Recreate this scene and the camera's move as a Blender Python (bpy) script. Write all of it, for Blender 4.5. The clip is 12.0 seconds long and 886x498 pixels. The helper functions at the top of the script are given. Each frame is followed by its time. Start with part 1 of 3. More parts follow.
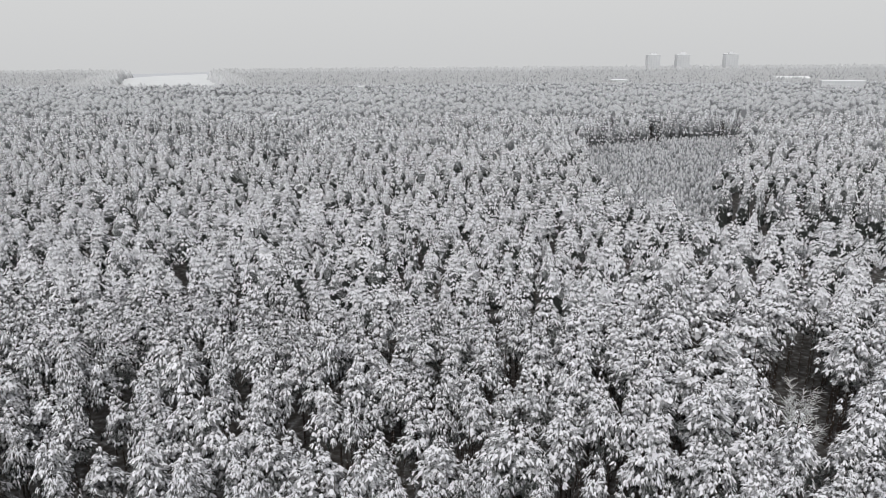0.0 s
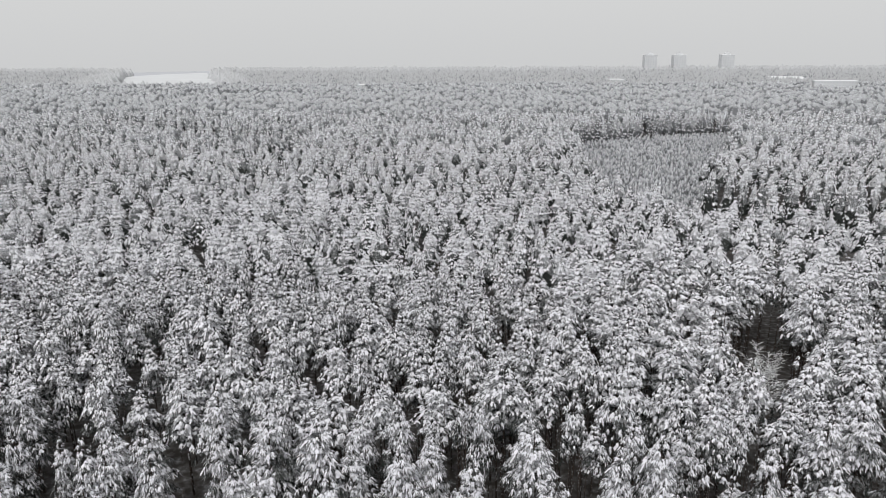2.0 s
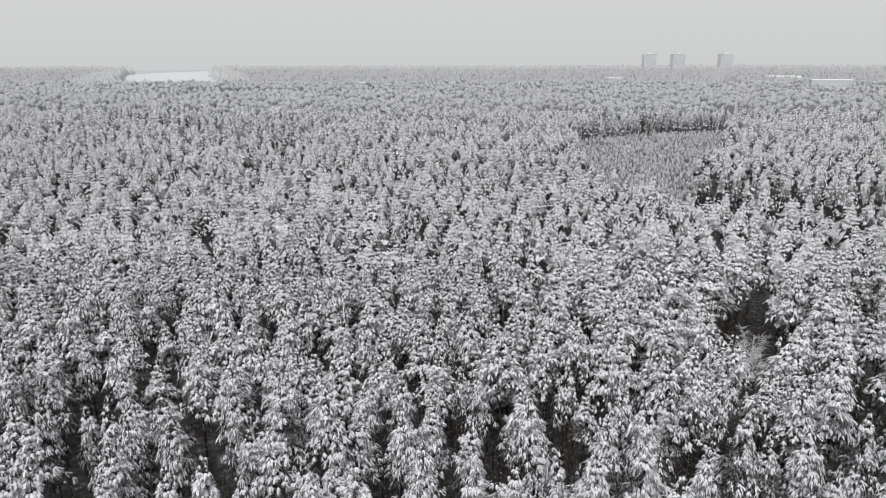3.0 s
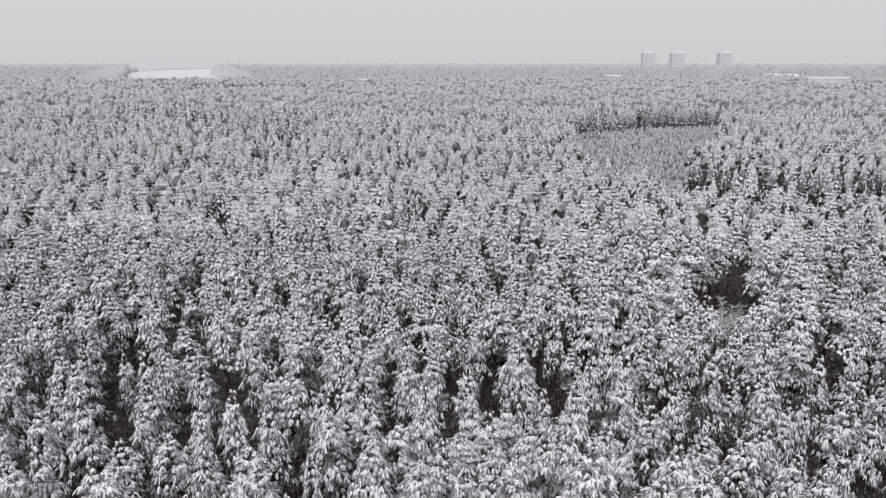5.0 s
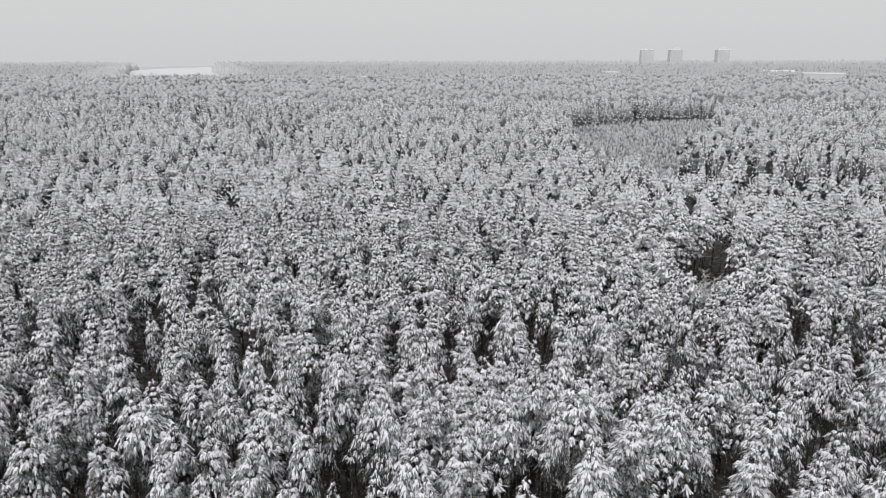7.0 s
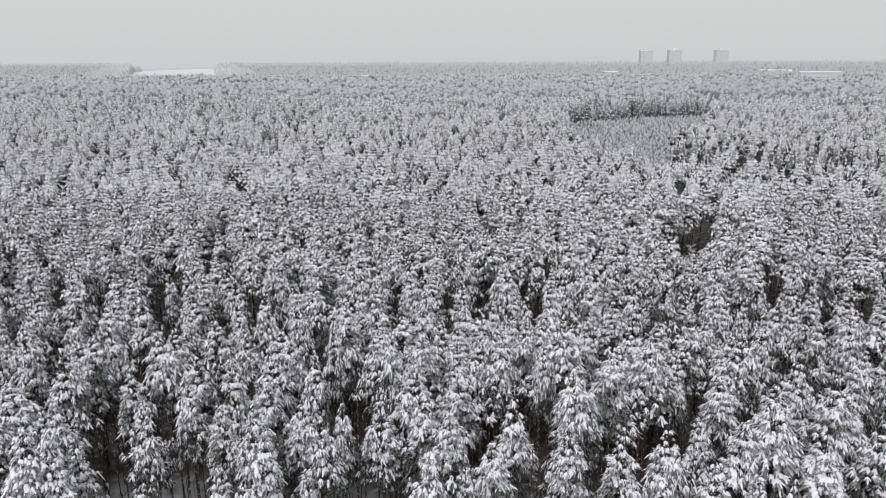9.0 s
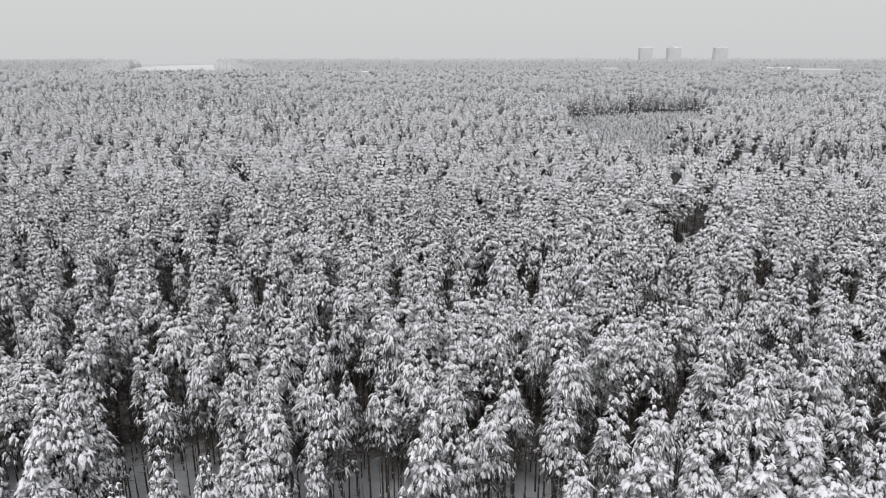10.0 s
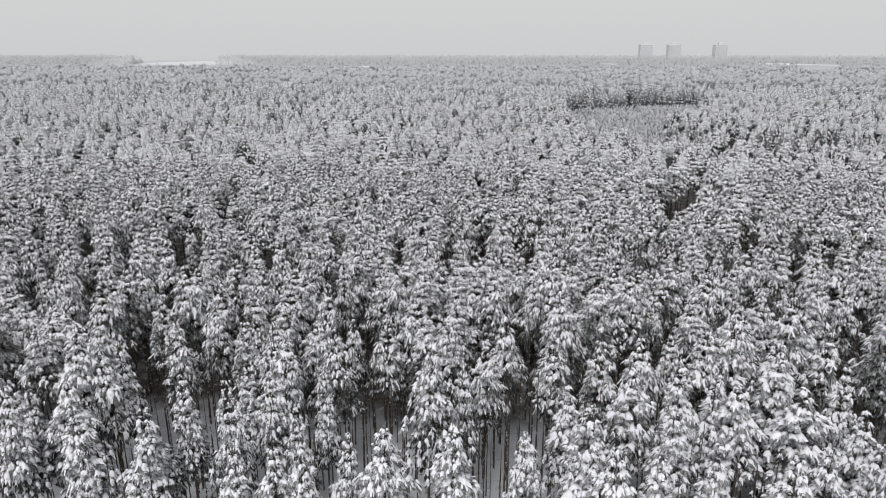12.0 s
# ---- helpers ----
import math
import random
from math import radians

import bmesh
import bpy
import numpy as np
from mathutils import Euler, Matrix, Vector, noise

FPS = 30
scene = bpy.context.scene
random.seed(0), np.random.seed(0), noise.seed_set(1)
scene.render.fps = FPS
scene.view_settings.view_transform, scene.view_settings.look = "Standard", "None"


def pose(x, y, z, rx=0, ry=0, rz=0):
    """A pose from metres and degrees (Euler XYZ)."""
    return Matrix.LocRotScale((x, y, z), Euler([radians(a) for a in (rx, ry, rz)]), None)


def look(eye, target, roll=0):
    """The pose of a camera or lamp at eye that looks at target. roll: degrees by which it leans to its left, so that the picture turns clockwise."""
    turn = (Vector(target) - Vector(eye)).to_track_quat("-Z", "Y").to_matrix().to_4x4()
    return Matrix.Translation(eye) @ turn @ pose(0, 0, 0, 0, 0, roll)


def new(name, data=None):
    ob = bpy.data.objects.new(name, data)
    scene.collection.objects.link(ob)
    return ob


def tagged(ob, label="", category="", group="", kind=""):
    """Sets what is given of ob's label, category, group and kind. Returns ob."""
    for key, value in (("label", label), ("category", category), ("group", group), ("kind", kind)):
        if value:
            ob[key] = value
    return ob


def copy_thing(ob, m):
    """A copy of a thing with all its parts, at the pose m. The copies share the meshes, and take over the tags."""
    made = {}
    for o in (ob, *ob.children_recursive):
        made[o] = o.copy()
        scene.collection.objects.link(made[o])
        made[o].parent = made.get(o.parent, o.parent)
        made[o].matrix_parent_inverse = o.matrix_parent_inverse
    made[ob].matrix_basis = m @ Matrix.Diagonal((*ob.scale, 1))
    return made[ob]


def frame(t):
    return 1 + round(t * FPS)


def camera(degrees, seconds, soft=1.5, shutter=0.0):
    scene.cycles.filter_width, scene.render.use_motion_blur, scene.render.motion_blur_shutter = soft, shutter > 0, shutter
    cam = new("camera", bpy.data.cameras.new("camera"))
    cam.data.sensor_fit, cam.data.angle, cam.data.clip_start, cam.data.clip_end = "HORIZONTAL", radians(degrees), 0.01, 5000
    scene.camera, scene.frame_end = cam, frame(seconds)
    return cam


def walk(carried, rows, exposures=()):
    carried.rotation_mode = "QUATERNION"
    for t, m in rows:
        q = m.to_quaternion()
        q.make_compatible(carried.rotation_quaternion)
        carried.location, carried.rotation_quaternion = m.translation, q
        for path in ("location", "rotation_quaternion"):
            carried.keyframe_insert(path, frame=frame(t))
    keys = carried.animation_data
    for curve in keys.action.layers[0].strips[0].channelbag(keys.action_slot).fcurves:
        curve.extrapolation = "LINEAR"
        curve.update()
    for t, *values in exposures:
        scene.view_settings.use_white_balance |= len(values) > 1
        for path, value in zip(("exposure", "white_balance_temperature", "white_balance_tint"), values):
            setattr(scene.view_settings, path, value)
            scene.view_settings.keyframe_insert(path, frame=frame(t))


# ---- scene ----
cam = camera(66.0, 12.0, soft=0.55)
PATH = [
    (0, (-1.308, -6.779, 59.825), (-1.411, -4.865, 59.254), -0.5),
    (0.5, (-1.158, -9.702, 59.602), (-1.259, -7.7881, 59.0303), -0.5),
    (1, (-1.08, -12.561, 59.333), (-1.181, -10.6471, 58.7615), -0.4),
    (1.5, (-0.964, -15.556, 59.036), (-1.063, -13.6419, 58.4646), -0.3),
    (2, (-0.842, -18.506, 58.755), (-0.94, -16.5915, 58.1847), -0.3),
    (2.5, (-0.753, -21.563, 58.44), (-0.8511, -19.6494, 57.8669), -0.3),
    (3, (-0.637, -24.469, 58.2), (-0.734, -22.5552, 57.6275), -0.2),
    (5, (-0.1, -35.165, 56.506), (-0.1981, -33.2519, 55.9313), -0.1),
    (5.5, (0.051, -37.649, 56.051), (-0.048, -35.7365, 55.4744), -0.1),
    (6, (0.178, -39.969, 55.543), (0.079, -38.0568, 54.9654), -0.2),
    (6.5, (0.337, -42.328, 54.936), (0.238, -40.4157, 54.3586), -0.2),
    (7, (0.479, -44.563, 54.365), (0.381, -42.6509, 53.7869), -0.2),
    (9, (1.303, -53.419, 51.079), (1.202, -51.505, 50.5078), -0.3),
    (9.5, (1.31, -55.39, 50.452), (1.2119, -53.4776, 49.8749), -0.1),
    (10, (1.366, -57.296, 49.719), (1.2679, -55.3839, 49.141), -0.1),
    (10.5, (1.479, -59.267, 48.937), (1.3809, -57.3547, 48.3594), -0.0),
    (11, (1.589, -61.038, 48.209), (1.4919, -59.1265, 47.6286), -0.0),
    (11.5, (1.641, -62.596, 47.433), (1.5439, -60.6854, 46.8498), 0.0),
    (12, (1.702, -63.722, 46.749), (1.6029, -61.8114, 46.166), -0.0),
]
walk(cam, [(t, look(eye, target, roll)) for t, eye, target, roll in PATH])

# ---- world and light: even, overcast winter sky ----
world = bpy.data.worlds.new("overcast_sky")
scene.world = world
world.use_nodes = True
wn, wl = world.node_tree.nodes, world.node_tree.links
wn.clear()
sky = wn.new("ShaderNodeTexSky")
sky.sky_type, sky.sun_disc = "NISHITA", False
sky.sun_elevation, sky.sun_rotation = radians(48), radians(200)
sky.air_density, sky.dust_density, sky.ozone_density = 1.0, 6.0, 1.0
grey = wn.new("ShaderNodeHueSaturation")
grey.inputs["Saturation"].default_value = 0.1
dim = wn.new("ShaderNodeVectorMath")
dim.operation = "SCALE"
dim.inputs["Scale"].default_value = 0.1
cloud = wn.new("ShaderNodeMix")
cloud.data_type = "RGBA"
cloud.inputs["Factor"].default_value = 0.93
cloud.inputs["B"].default_value = (0.684, 0.690, 0.695, 1)
bg = wn.new("ShaderNodeBackground")
out = wn.new("ShaderNodeOutputWorld")
wl.new(sky.outputs[0], grey.inputs["Color"])
wl.new(grey.outputs[0], dim.inputs[0])
wl.new(dim.outputs[0], cloud.inputs["A"])
wl.new(cloud.outputs["Result"], bg.inputs["Color"])
wl.new(bg.outputs[0], out.inputs[0])

sun_data = bpy.data.lights.new("sun", "SUN")
sun_data.energy, sun_data.angle, sun_data.color = 1.65, radians(35), (1.0, 0.99, 0.985)
sun = new("sun", sun_data)
sun.matrix_basis = look((-60, -160, 220), (0, 0, 0))


# ---- materials ----
def material(name, rough=0.8):
    m = bpy.data.materials.new(name)
    m.use_nodes = True
    b = m.node_tree.nodes["Principled BSDF"]
    b.inputs["Roughness"].default_value = rough
    b.inputs["Specular IOR Level"].default_value = 0.25
    return m, m.node_tree.nodes, m.node_tree.links, b


def noise_node(n, l, scale, detail=3.0, space="Object"):
    co = n.new("ShaderNodeTexCoord")
    t = n.new("ShaderNodeTexNoise")
    t.inputs["Scale"].default_value, t.inputs["Detail"].default_value = scale, detail
    l.new(co.outputs[space], t.inputs["Vector"])
    return t.outputs["Fac"]


def ramp(n, l, src, stops):
    r = n.new("ShaderNodeValToRGB")
    while len(r.color_ramp.elements) < len(stops):
        r.color_ramp.elements.new(0.5)
    for e, (p, c) in zip(r.color_ramp.elements, stops):
        e.position, e.color = p, (*c, 1)
    l.new(src, r.inputs[0])
    return r.outputs[0]


def mix(n, l, fac, a, b):
    m = n.new("ShaderNodeMix")
    m.data_type = "RGBA"
    for key, v in (("Factor", fac), ("A", a), ("B", b)):
        if isinstance(v, tuple):
            m.inputs[key].default_value = (*v, 1)
        elif isinstance(v, (int, float)):
            m.inputs[key].default_value = v
        else:
            l.new(v, m.inputs[key])
    return m.outputs["Result"]


def bump(n, l, b, src, strength, distance):
    k = n.new("ShaderNodeBump")
    k.inputs["Strength"].default_value, k.inputs["Distance"].default_value = strength, distance
    l.new(src, k.inputs["Height"])
    l.new(k.outputs[0], b.inputs["Normal"])


NEEDLE = (0.023, 0.027, 0.021)


def snow_on_needles(name, scale, lo, hi, white=(0.885, 0.875, 0.925), lie=0.25, gain=0.8, under=None, rim=0.0, vary=0.2):
    """Snow lying on twigs: it holds where they face up, and needles poke through in small tufts."""
    m, n, l, b = material(name, 0.7)
    geo = n.new("ShaderNodeNewGeometry")
    xyz = n.new("ShaderNodeSeparateXYZ")
    l.new(geo.outputs["Normal"], xyz.inputs[0])
    hold = n.new("ShaderNodeMath")
    hold.operation = "MULTIPLY_ADD"
    hold.inputs[1].default_value = lie
    l.new(xyz.outputs["Z"], hold.inputs[0])
    grain = n.new("ShaderNodeMath")
    grain.operation = "MULTIPLY"
    grain.inputs[1].default_value = gain
    l.new(noise_node(n, l, scale, 4), grain.inputs[0])
    patch = n.new("ShaderNodeMath")
    patch.operation = "MULTIPLY_ADD"
    patch.inputs[1].default_value = 0.16
    geo_place = n.new("ShaderNodeTexNoise")
    geo_place.inputs["Scale"].default_value, geo_place.inputs["Detail"].default_value = 0.035, 3.0
    l.new(geo.outputs["Position"], geo_place.inputs["Vector"])
    l.new(geo_place.outputs["Fac"], patch.inputs[0])
    l.new(grain.outputs[0], patch.inputs[2])
    l.new(patch.outputs[0], hold.inputs[2])
    twig = n.new("ShaderNodeMath")
    twig.operation = "MULTIPLY_ADD"
    twig.inputs[1].default_value = vary
    l.new(geo.outputs["Random Per Island"], twig.inputs[0])
    l.new(hold.outputs[0], twig.inputs[2])
    even = n.new("ShaderNodeMath")
    even.operation = "SUBTRACT"
    even.inputs[1].default_value = 0.5 * vary
    l.new(twig.outputs[0], even.inputs[0])
    held = even.outputs[0]
    if rim:  # fingers of snow on the needles: whole along the middle of a spray, ragged at its edge
        at = n.new("ShaderNodeAttribute")
        at.attribute_name = "spray"
        uv = n.new("ShaderNodeSeparateXYZ")
        l.new(at.outputs["Vector"], uv.inputs[0])
        def calc(op, a, b, c=None):
            k = n.new("ShaderNodeMath")
            k.operation = op
            for i, v in enumerate((a, b, c)):
                if isinstance(v, (int, float)):
                    k.inputs[i].default_value = v
                elif v is not None:
                    l.new(v, k.inputs[i])
            return k.outputs[0]
        across = calc("ABSOLUTE", uv.outputs["X"], 0)
        tip = calc("MAXIMUM", calc("MULTIPLY_ADD", uv.outputs["Y"], 2.0, -1.1), 0.0)
        edge = calc("ADD", across, tip)
        finger = n.new("ShaderNodeCombineXYZ")
        l.new(calc("MULTIPLY", uv.outputs["X"], 2.6), finger.inputs[0])
        l.new(calc("MULTIPLY", uv.outputs["Y"], 1.3), finger.inputs[1])
        l.new(calc("MULTIPLY", geo.outputs["Random Per Island"], 90.0), finger.inputs[2])
        fn = n.new("ShaderNodeTexNoise")
        fn.inputs["Scale"].default_value, fn.inputs["Detail"].default_value = 1.5, 2.0
        l.new(finger.outputs[0], fn.inputs["Vector"])
        fray = calc("MULTIPLY_ADD", edge, -rim, 0.6 * rim)
        held = calc("ADD", held, calc("ADD", fray, calc("MULTIPLY_ADD", fn.outputs["Fac"], 0.7, -0.35)))
    big = ramp(n, l, noise_node(n, l, 0.35, 2), [(0.3, (0.94, 0.945, 0.95)), (0.7, (1, 1, 1))])
    tuft = ramp(n, l, held, [(lo, (0, 0, 0)), (hi, (1, 1, 1))])
    base = mix(n, l, tuft, under or NEEDLE, white)
    mul = n.new("ShaderNodeMix")
    mul.data_type, mul.blend_type = "RGBA", "MULTIPLY"
    mul.inputs["Factor"].default_value = 1.0
    l.new(base, mul.inputs["A"])
    l.new(big, mul.inputs["B"])
    l.new(mul.outputs["Result"], b.inputs["Base Color"])
    bump(n, l, b, noise_node(n, l, scale * 1.2, 3), 0.7, 0.5 / scale)
    return m


def bark():
    m, n, l, b = material("pine_bark", 0.9)
    co = n.new("ShaderNodeTexCoord")
    st = n.new("ShaderNodeMapping")
    st.inputs["Scale"].default_value = (9, 9, 1.6)
    l.new(co.outputs["Object"], st.inputs["Vector"])
    t = n.new("ShaderNodeTexNoise")
    t.inputs["Scale"].default_value, t.inputs["Detail"].default_value = 1.0, 5
    l.new(st.outputs[0], t.inputs["Vector"])
    c = ramp(n, l, t.outputs["Fac"], [(0.3, (0.028, 0.024, 0.022)), (0.6, (0.085, 0.066, 0.056)), (0.75, (0.13, 0.085, 0.062))])
    fleck = ramp(n, l, noise_node(n, l, 3.2, 4), [(0.60, (0, 0, 0)), (0.66, (1, 1, 1))])
    l.new(mix(n, l, fleck, c, (0.75, 0.76, 0.78)), b.inputs["Base Color"])
    bump(n, l, b, t.outputs["Fac"], 0.6, 0.03)
    return m


def plain_snow(name, white, scale):
    m, n, l, b = material(name, 0.75)
    c = ramp(n, l, noise_node(n, l, scale, 5), [(0.3, tuple(0.93 * v for v in white)), (0.7, white)])
    l.new(c, b.inputs["Base Color"])
    bump(n, l, b, noise_node(n, l, scale * 6, 4), 0.4, 0.1)
    return m


def facade(name, base, scale=0.15):
    m, n, l, b = material(name, 0.85)
    c = ramp(n, l, noise_node(n, l, scale, 4), [(0.3, tuple(0.9 * v for v in base)), (0.7, base)])
    l.new(c, b.inputs["Base Color"])
    return m


SNOW_LOAD = snow_on_needles("snow_on_boughs", 7.0, 0.33, 0.58, rim=0.2, lie=0.34)
SNOW_MID = snow_on_needles("snow_on_pine_crowns", 6.5, 0.36, 0.56, (0.87, 0.862, 0.905), rim=0.18, lie=0.34)
SNOW_LOOSE = snow_on_needles("snow_on_packed_crowns", 5.0, 0.36, 0.58, (0.84, 0.835, 0.87), rim=0.2, lie=0.34)
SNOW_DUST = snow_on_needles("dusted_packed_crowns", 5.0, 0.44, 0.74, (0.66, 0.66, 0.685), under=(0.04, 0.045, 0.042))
# GLOOM tones paint in the shade low and deep inside the crowns.
GLOOM = snow_on_needles("shade_dark_needles", 5.0, 0.58, 0.82, (0.36, 0.36, 0.37), under=(0.03, 0.034, 0.031))
# From here to SNOW_MIST, haze is mixed into the tones, more with distance.
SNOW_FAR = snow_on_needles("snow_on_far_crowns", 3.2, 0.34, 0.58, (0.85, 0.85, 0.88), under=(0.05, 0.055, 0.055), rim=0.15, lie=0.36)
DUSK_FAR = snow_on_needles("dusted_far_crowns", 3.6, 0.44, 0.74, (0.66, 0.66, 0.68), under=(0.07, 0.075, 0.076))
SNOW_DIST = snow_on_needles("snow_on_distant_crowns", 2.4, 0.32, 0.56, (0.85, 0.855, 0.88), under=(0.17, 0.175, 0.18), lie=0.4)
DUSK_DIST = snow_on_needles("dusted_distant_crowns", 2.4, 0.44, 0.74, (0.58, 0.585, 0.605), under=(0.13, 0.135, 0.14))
GLOOM_DIST = snow_on_needles("hazed_shade_needles", 2.4, 0.56, 0.80, (0.40, 0.405, 0.415), under=(0.11, 0.115, 0.12))
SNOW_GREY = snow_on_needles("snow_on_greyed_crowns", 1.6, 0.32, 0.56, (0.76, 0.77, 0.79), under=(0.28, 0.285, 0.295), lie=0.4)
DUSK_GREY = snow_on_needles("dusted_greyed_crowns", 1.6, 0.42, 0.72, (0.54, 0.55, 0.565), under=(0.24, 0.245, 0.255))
GLOOM_GREY = snow_on_needles("thickly_hazed_shade_needles", 1.6, 0.56, 0.80, (0.42, 0.425, 0.435), under=(0.20, 0.205, 0.215))
SNOW_HAZE = snow_on_needles("hazed_wood", 0.35, 0.42, 0.60, (0.50, 0.505, 0.515), under=(0.22, 0.225, 0.235), lie=0.14)
SNOW_PALE = snow_on_needles("thickly_hazed_wood", 0.14, 0.42, 0.58, (0.50, 0.505, 0.515), under=(0.34, 0.345, 0.355), lie=0.12)
SNOW_MIST = snow_on_needles("mist_toned_wood", 0.10, 0.40, 0.60, (0.57, 0.575, 0.585), under=(0.49, 0.495, 0.505), lie=0.1)
SNOW_YOUNG = snow_on_needles("snow_on_young_pines", 1.6, 0.32, 0.62, (0.64, 0.645, 0.665), under=(0.22, 0.225, 0.23), lie=0.3)
NEEDLES = snow_on_needles("snow_dusted_pine_needles", 9.0, 0.46, 0.84, (0.44, 0.44, 0.455), lie=0.32)
BARK = bark()


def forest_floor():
    """Open snow before the stand; inside it thin snow on fallen needles, canopy shade painted in."""
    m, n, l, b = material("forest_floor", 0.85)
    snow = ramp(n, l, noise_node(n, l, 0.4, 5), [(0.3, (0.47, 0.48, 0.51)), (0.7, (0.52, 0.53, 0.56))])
    shaded_litter = ramp(n, l, noise_node(n, l, 0.9, 6), [(0.40, (0.06, 0.053, 0.048)), (0.60, (0.13, 0.125, 0.122)), (0.76, (0.36, 0.36, 0.375))])
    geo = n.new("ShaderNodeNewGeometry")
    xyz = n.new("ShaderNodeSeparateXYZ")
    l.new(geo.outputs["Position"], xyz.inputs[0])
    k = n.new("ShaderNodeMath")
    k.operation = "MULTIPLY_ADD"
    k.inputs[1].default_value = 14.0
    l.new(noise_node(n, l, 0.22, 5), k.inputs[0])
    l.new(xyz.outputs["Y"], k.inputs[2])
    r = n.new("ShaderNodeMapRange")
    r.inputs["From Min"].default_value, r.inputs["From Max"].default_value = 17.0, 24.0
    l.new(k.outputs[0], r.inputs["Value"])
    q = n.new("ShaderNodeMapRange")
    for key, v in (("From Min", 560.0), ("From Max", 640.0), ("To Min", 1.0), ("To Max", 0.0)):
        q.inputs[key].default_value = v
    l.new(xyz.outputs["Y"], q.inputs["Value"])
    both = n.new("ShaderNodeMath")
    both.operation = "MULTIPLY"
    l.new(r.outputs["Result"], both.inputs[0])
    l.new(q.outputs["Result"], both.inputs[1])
    l.new(mix(n, l, both.outputs[0], snow, shaded_litter), b.inputs["Base Color"])
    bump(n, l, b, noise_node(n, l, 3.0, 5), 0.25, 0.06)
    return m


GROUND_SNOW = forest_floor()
LAKE_SNOW = plain_snow("lake_ice_snow", (0.66, 0.67, 0.68), 0.02)
# Wall and glass tones are lightened to put distance haze into them.
CONCRETE = facade("hazed_tower_plaster", (0.66, 0.67, 0.68))
GLASS, gn, gl, gb = material("hazed_window_glass", 0.2)
gb.inputs["Base Color"].default_value = (0.58, 0.59, 0.61, 1)
ROOF_SNOW = plain_snow("roof_snow", (0.88, 0.89, 0.90), 0.1)


# ---- mesh helpers ----
def mesh_of(name, verts, faces, mats, slots=None, smooth=True):
    me = bpy.data.meshes.new(name)
    faces = np.asarray(faces, dtype=np.int32)
    me.vertices.add(len(verts))
    verts = np.asarray(verts, dtype=np.float32)
    me.vertices.foreach_set("co", np.ascontiguousarray(verts[:, :3]).ravel())
    if verts.shape[1] == 5:  # place on the spray: across, along
        me.attributes.new("spray", "FLOAT2", "POINT").data.foreach_set("vector", np.ascontiguousarray(verts[:, 3:]).ravel())
    me.loops.add(faces.size)
    me.loops.foreach_set("vertex_index", faces.ravel())
    me.polygons.add(len(faces))
    me.polygons.foreach_set("loop_start", np.arange(0, faces.size, 3, dtype=np.int32))
    me.polygons.foreach_set("use_smooth", np.full(len(faces), smooth))
    for m in mats:
        me.materials.append(m)
    if slots is not None:
        me.polygons.foreach_set("material_index", np.asarray(slots, dtype=np.int32))
    me.update(calc_edges=True)
    return me


def join(parts):
    """Joins (verts, faces) pairs into one pair."""
    vs, fs, at = [], [], 0
    wide = max(v.shape[1] for v, f in parts)
    for v, f in parts:
        vs.append(np.pad(v, ((0, 0), (0, wide - v.shape[1]))))
        fs.append(f + at)
        at += len(v)
    return np.concatenate(vs), np.concatenate(fs)


def part(name, me, parent, label=""):
    ob = new(name, me)
    ob.parent = parent
    return tagged(ob, label=label) if label else ob


def tube(points, radii, sides):
    """A tapered limb through the points, closed to a point at its end."""
    p = np.asarray(points, dtype=float)
    k = len(p)
    d = np.gradient(p, axis=0)
    d /= np.linalg.norm(d, axis=1)[:, None]
    ref = np.where(np.abs(d[:, 2:3]) > 0.8, np.array([[1.0, 0, 0]]), np.array([[0, 0, 1.0]]))
    u = np.cross(d, ref)
    u /= np.linalg.norm(u, axis=1)[:, None]
    w = np.cross(d, u)
    a = np.arange(sides) * 2 * np.pi / sides
    v = p[:, None] + (np.cos(a)[None, :, None] * u[:, None] + np.sin(a)[None, :, None] * w[:, None]) * np.asarray(radii)[:, None, None]
    f = []
    for i in range(k - 1):
        for j in range(sides):
            q = (i * sides + j, i * sides + (j + 1) % sides, (i + 1) * sides + (j + 1) % sides, (i + 1) * sides + j)
            f += [(q[0], q[1], q[2]), (q[0], q[2], q[3])]
    return v.reshape(-1, 3), np.array(f)


# ---- boughs ----
def spine(b, az, pitch, length, droop, t, side, drop):
    """Points at share t of drooping boughs, set off sideways and down."""
    run = length * t * np.cos(pitch)
    x = b[:, 0] + np.cos(az) * run - np.sin(az) * side
    y = b[:, 1] + np.sin(az) * run + np.cos(az) * side
    z = b[:, 2] + length * (np.sin(pitch) * t - droop * t * t) - drop
    return np.stack([x, y, z], axis=1)


def on_spray(v, across, along):
    """Adds each point's place on its spray, alike for all sprays."""
    n = len(v) // len(across)
    return np.concatenate([v, np.tile(np.stack([across, along], 1), (n, 1))], axis=1)


def repeated(f, n, k):
    """The faces f of one piece with k points, for n pieces."""
    return (np.array(f)[None] + (np.arange(n) * k)[:, None, None]).reshape(-1, 3)


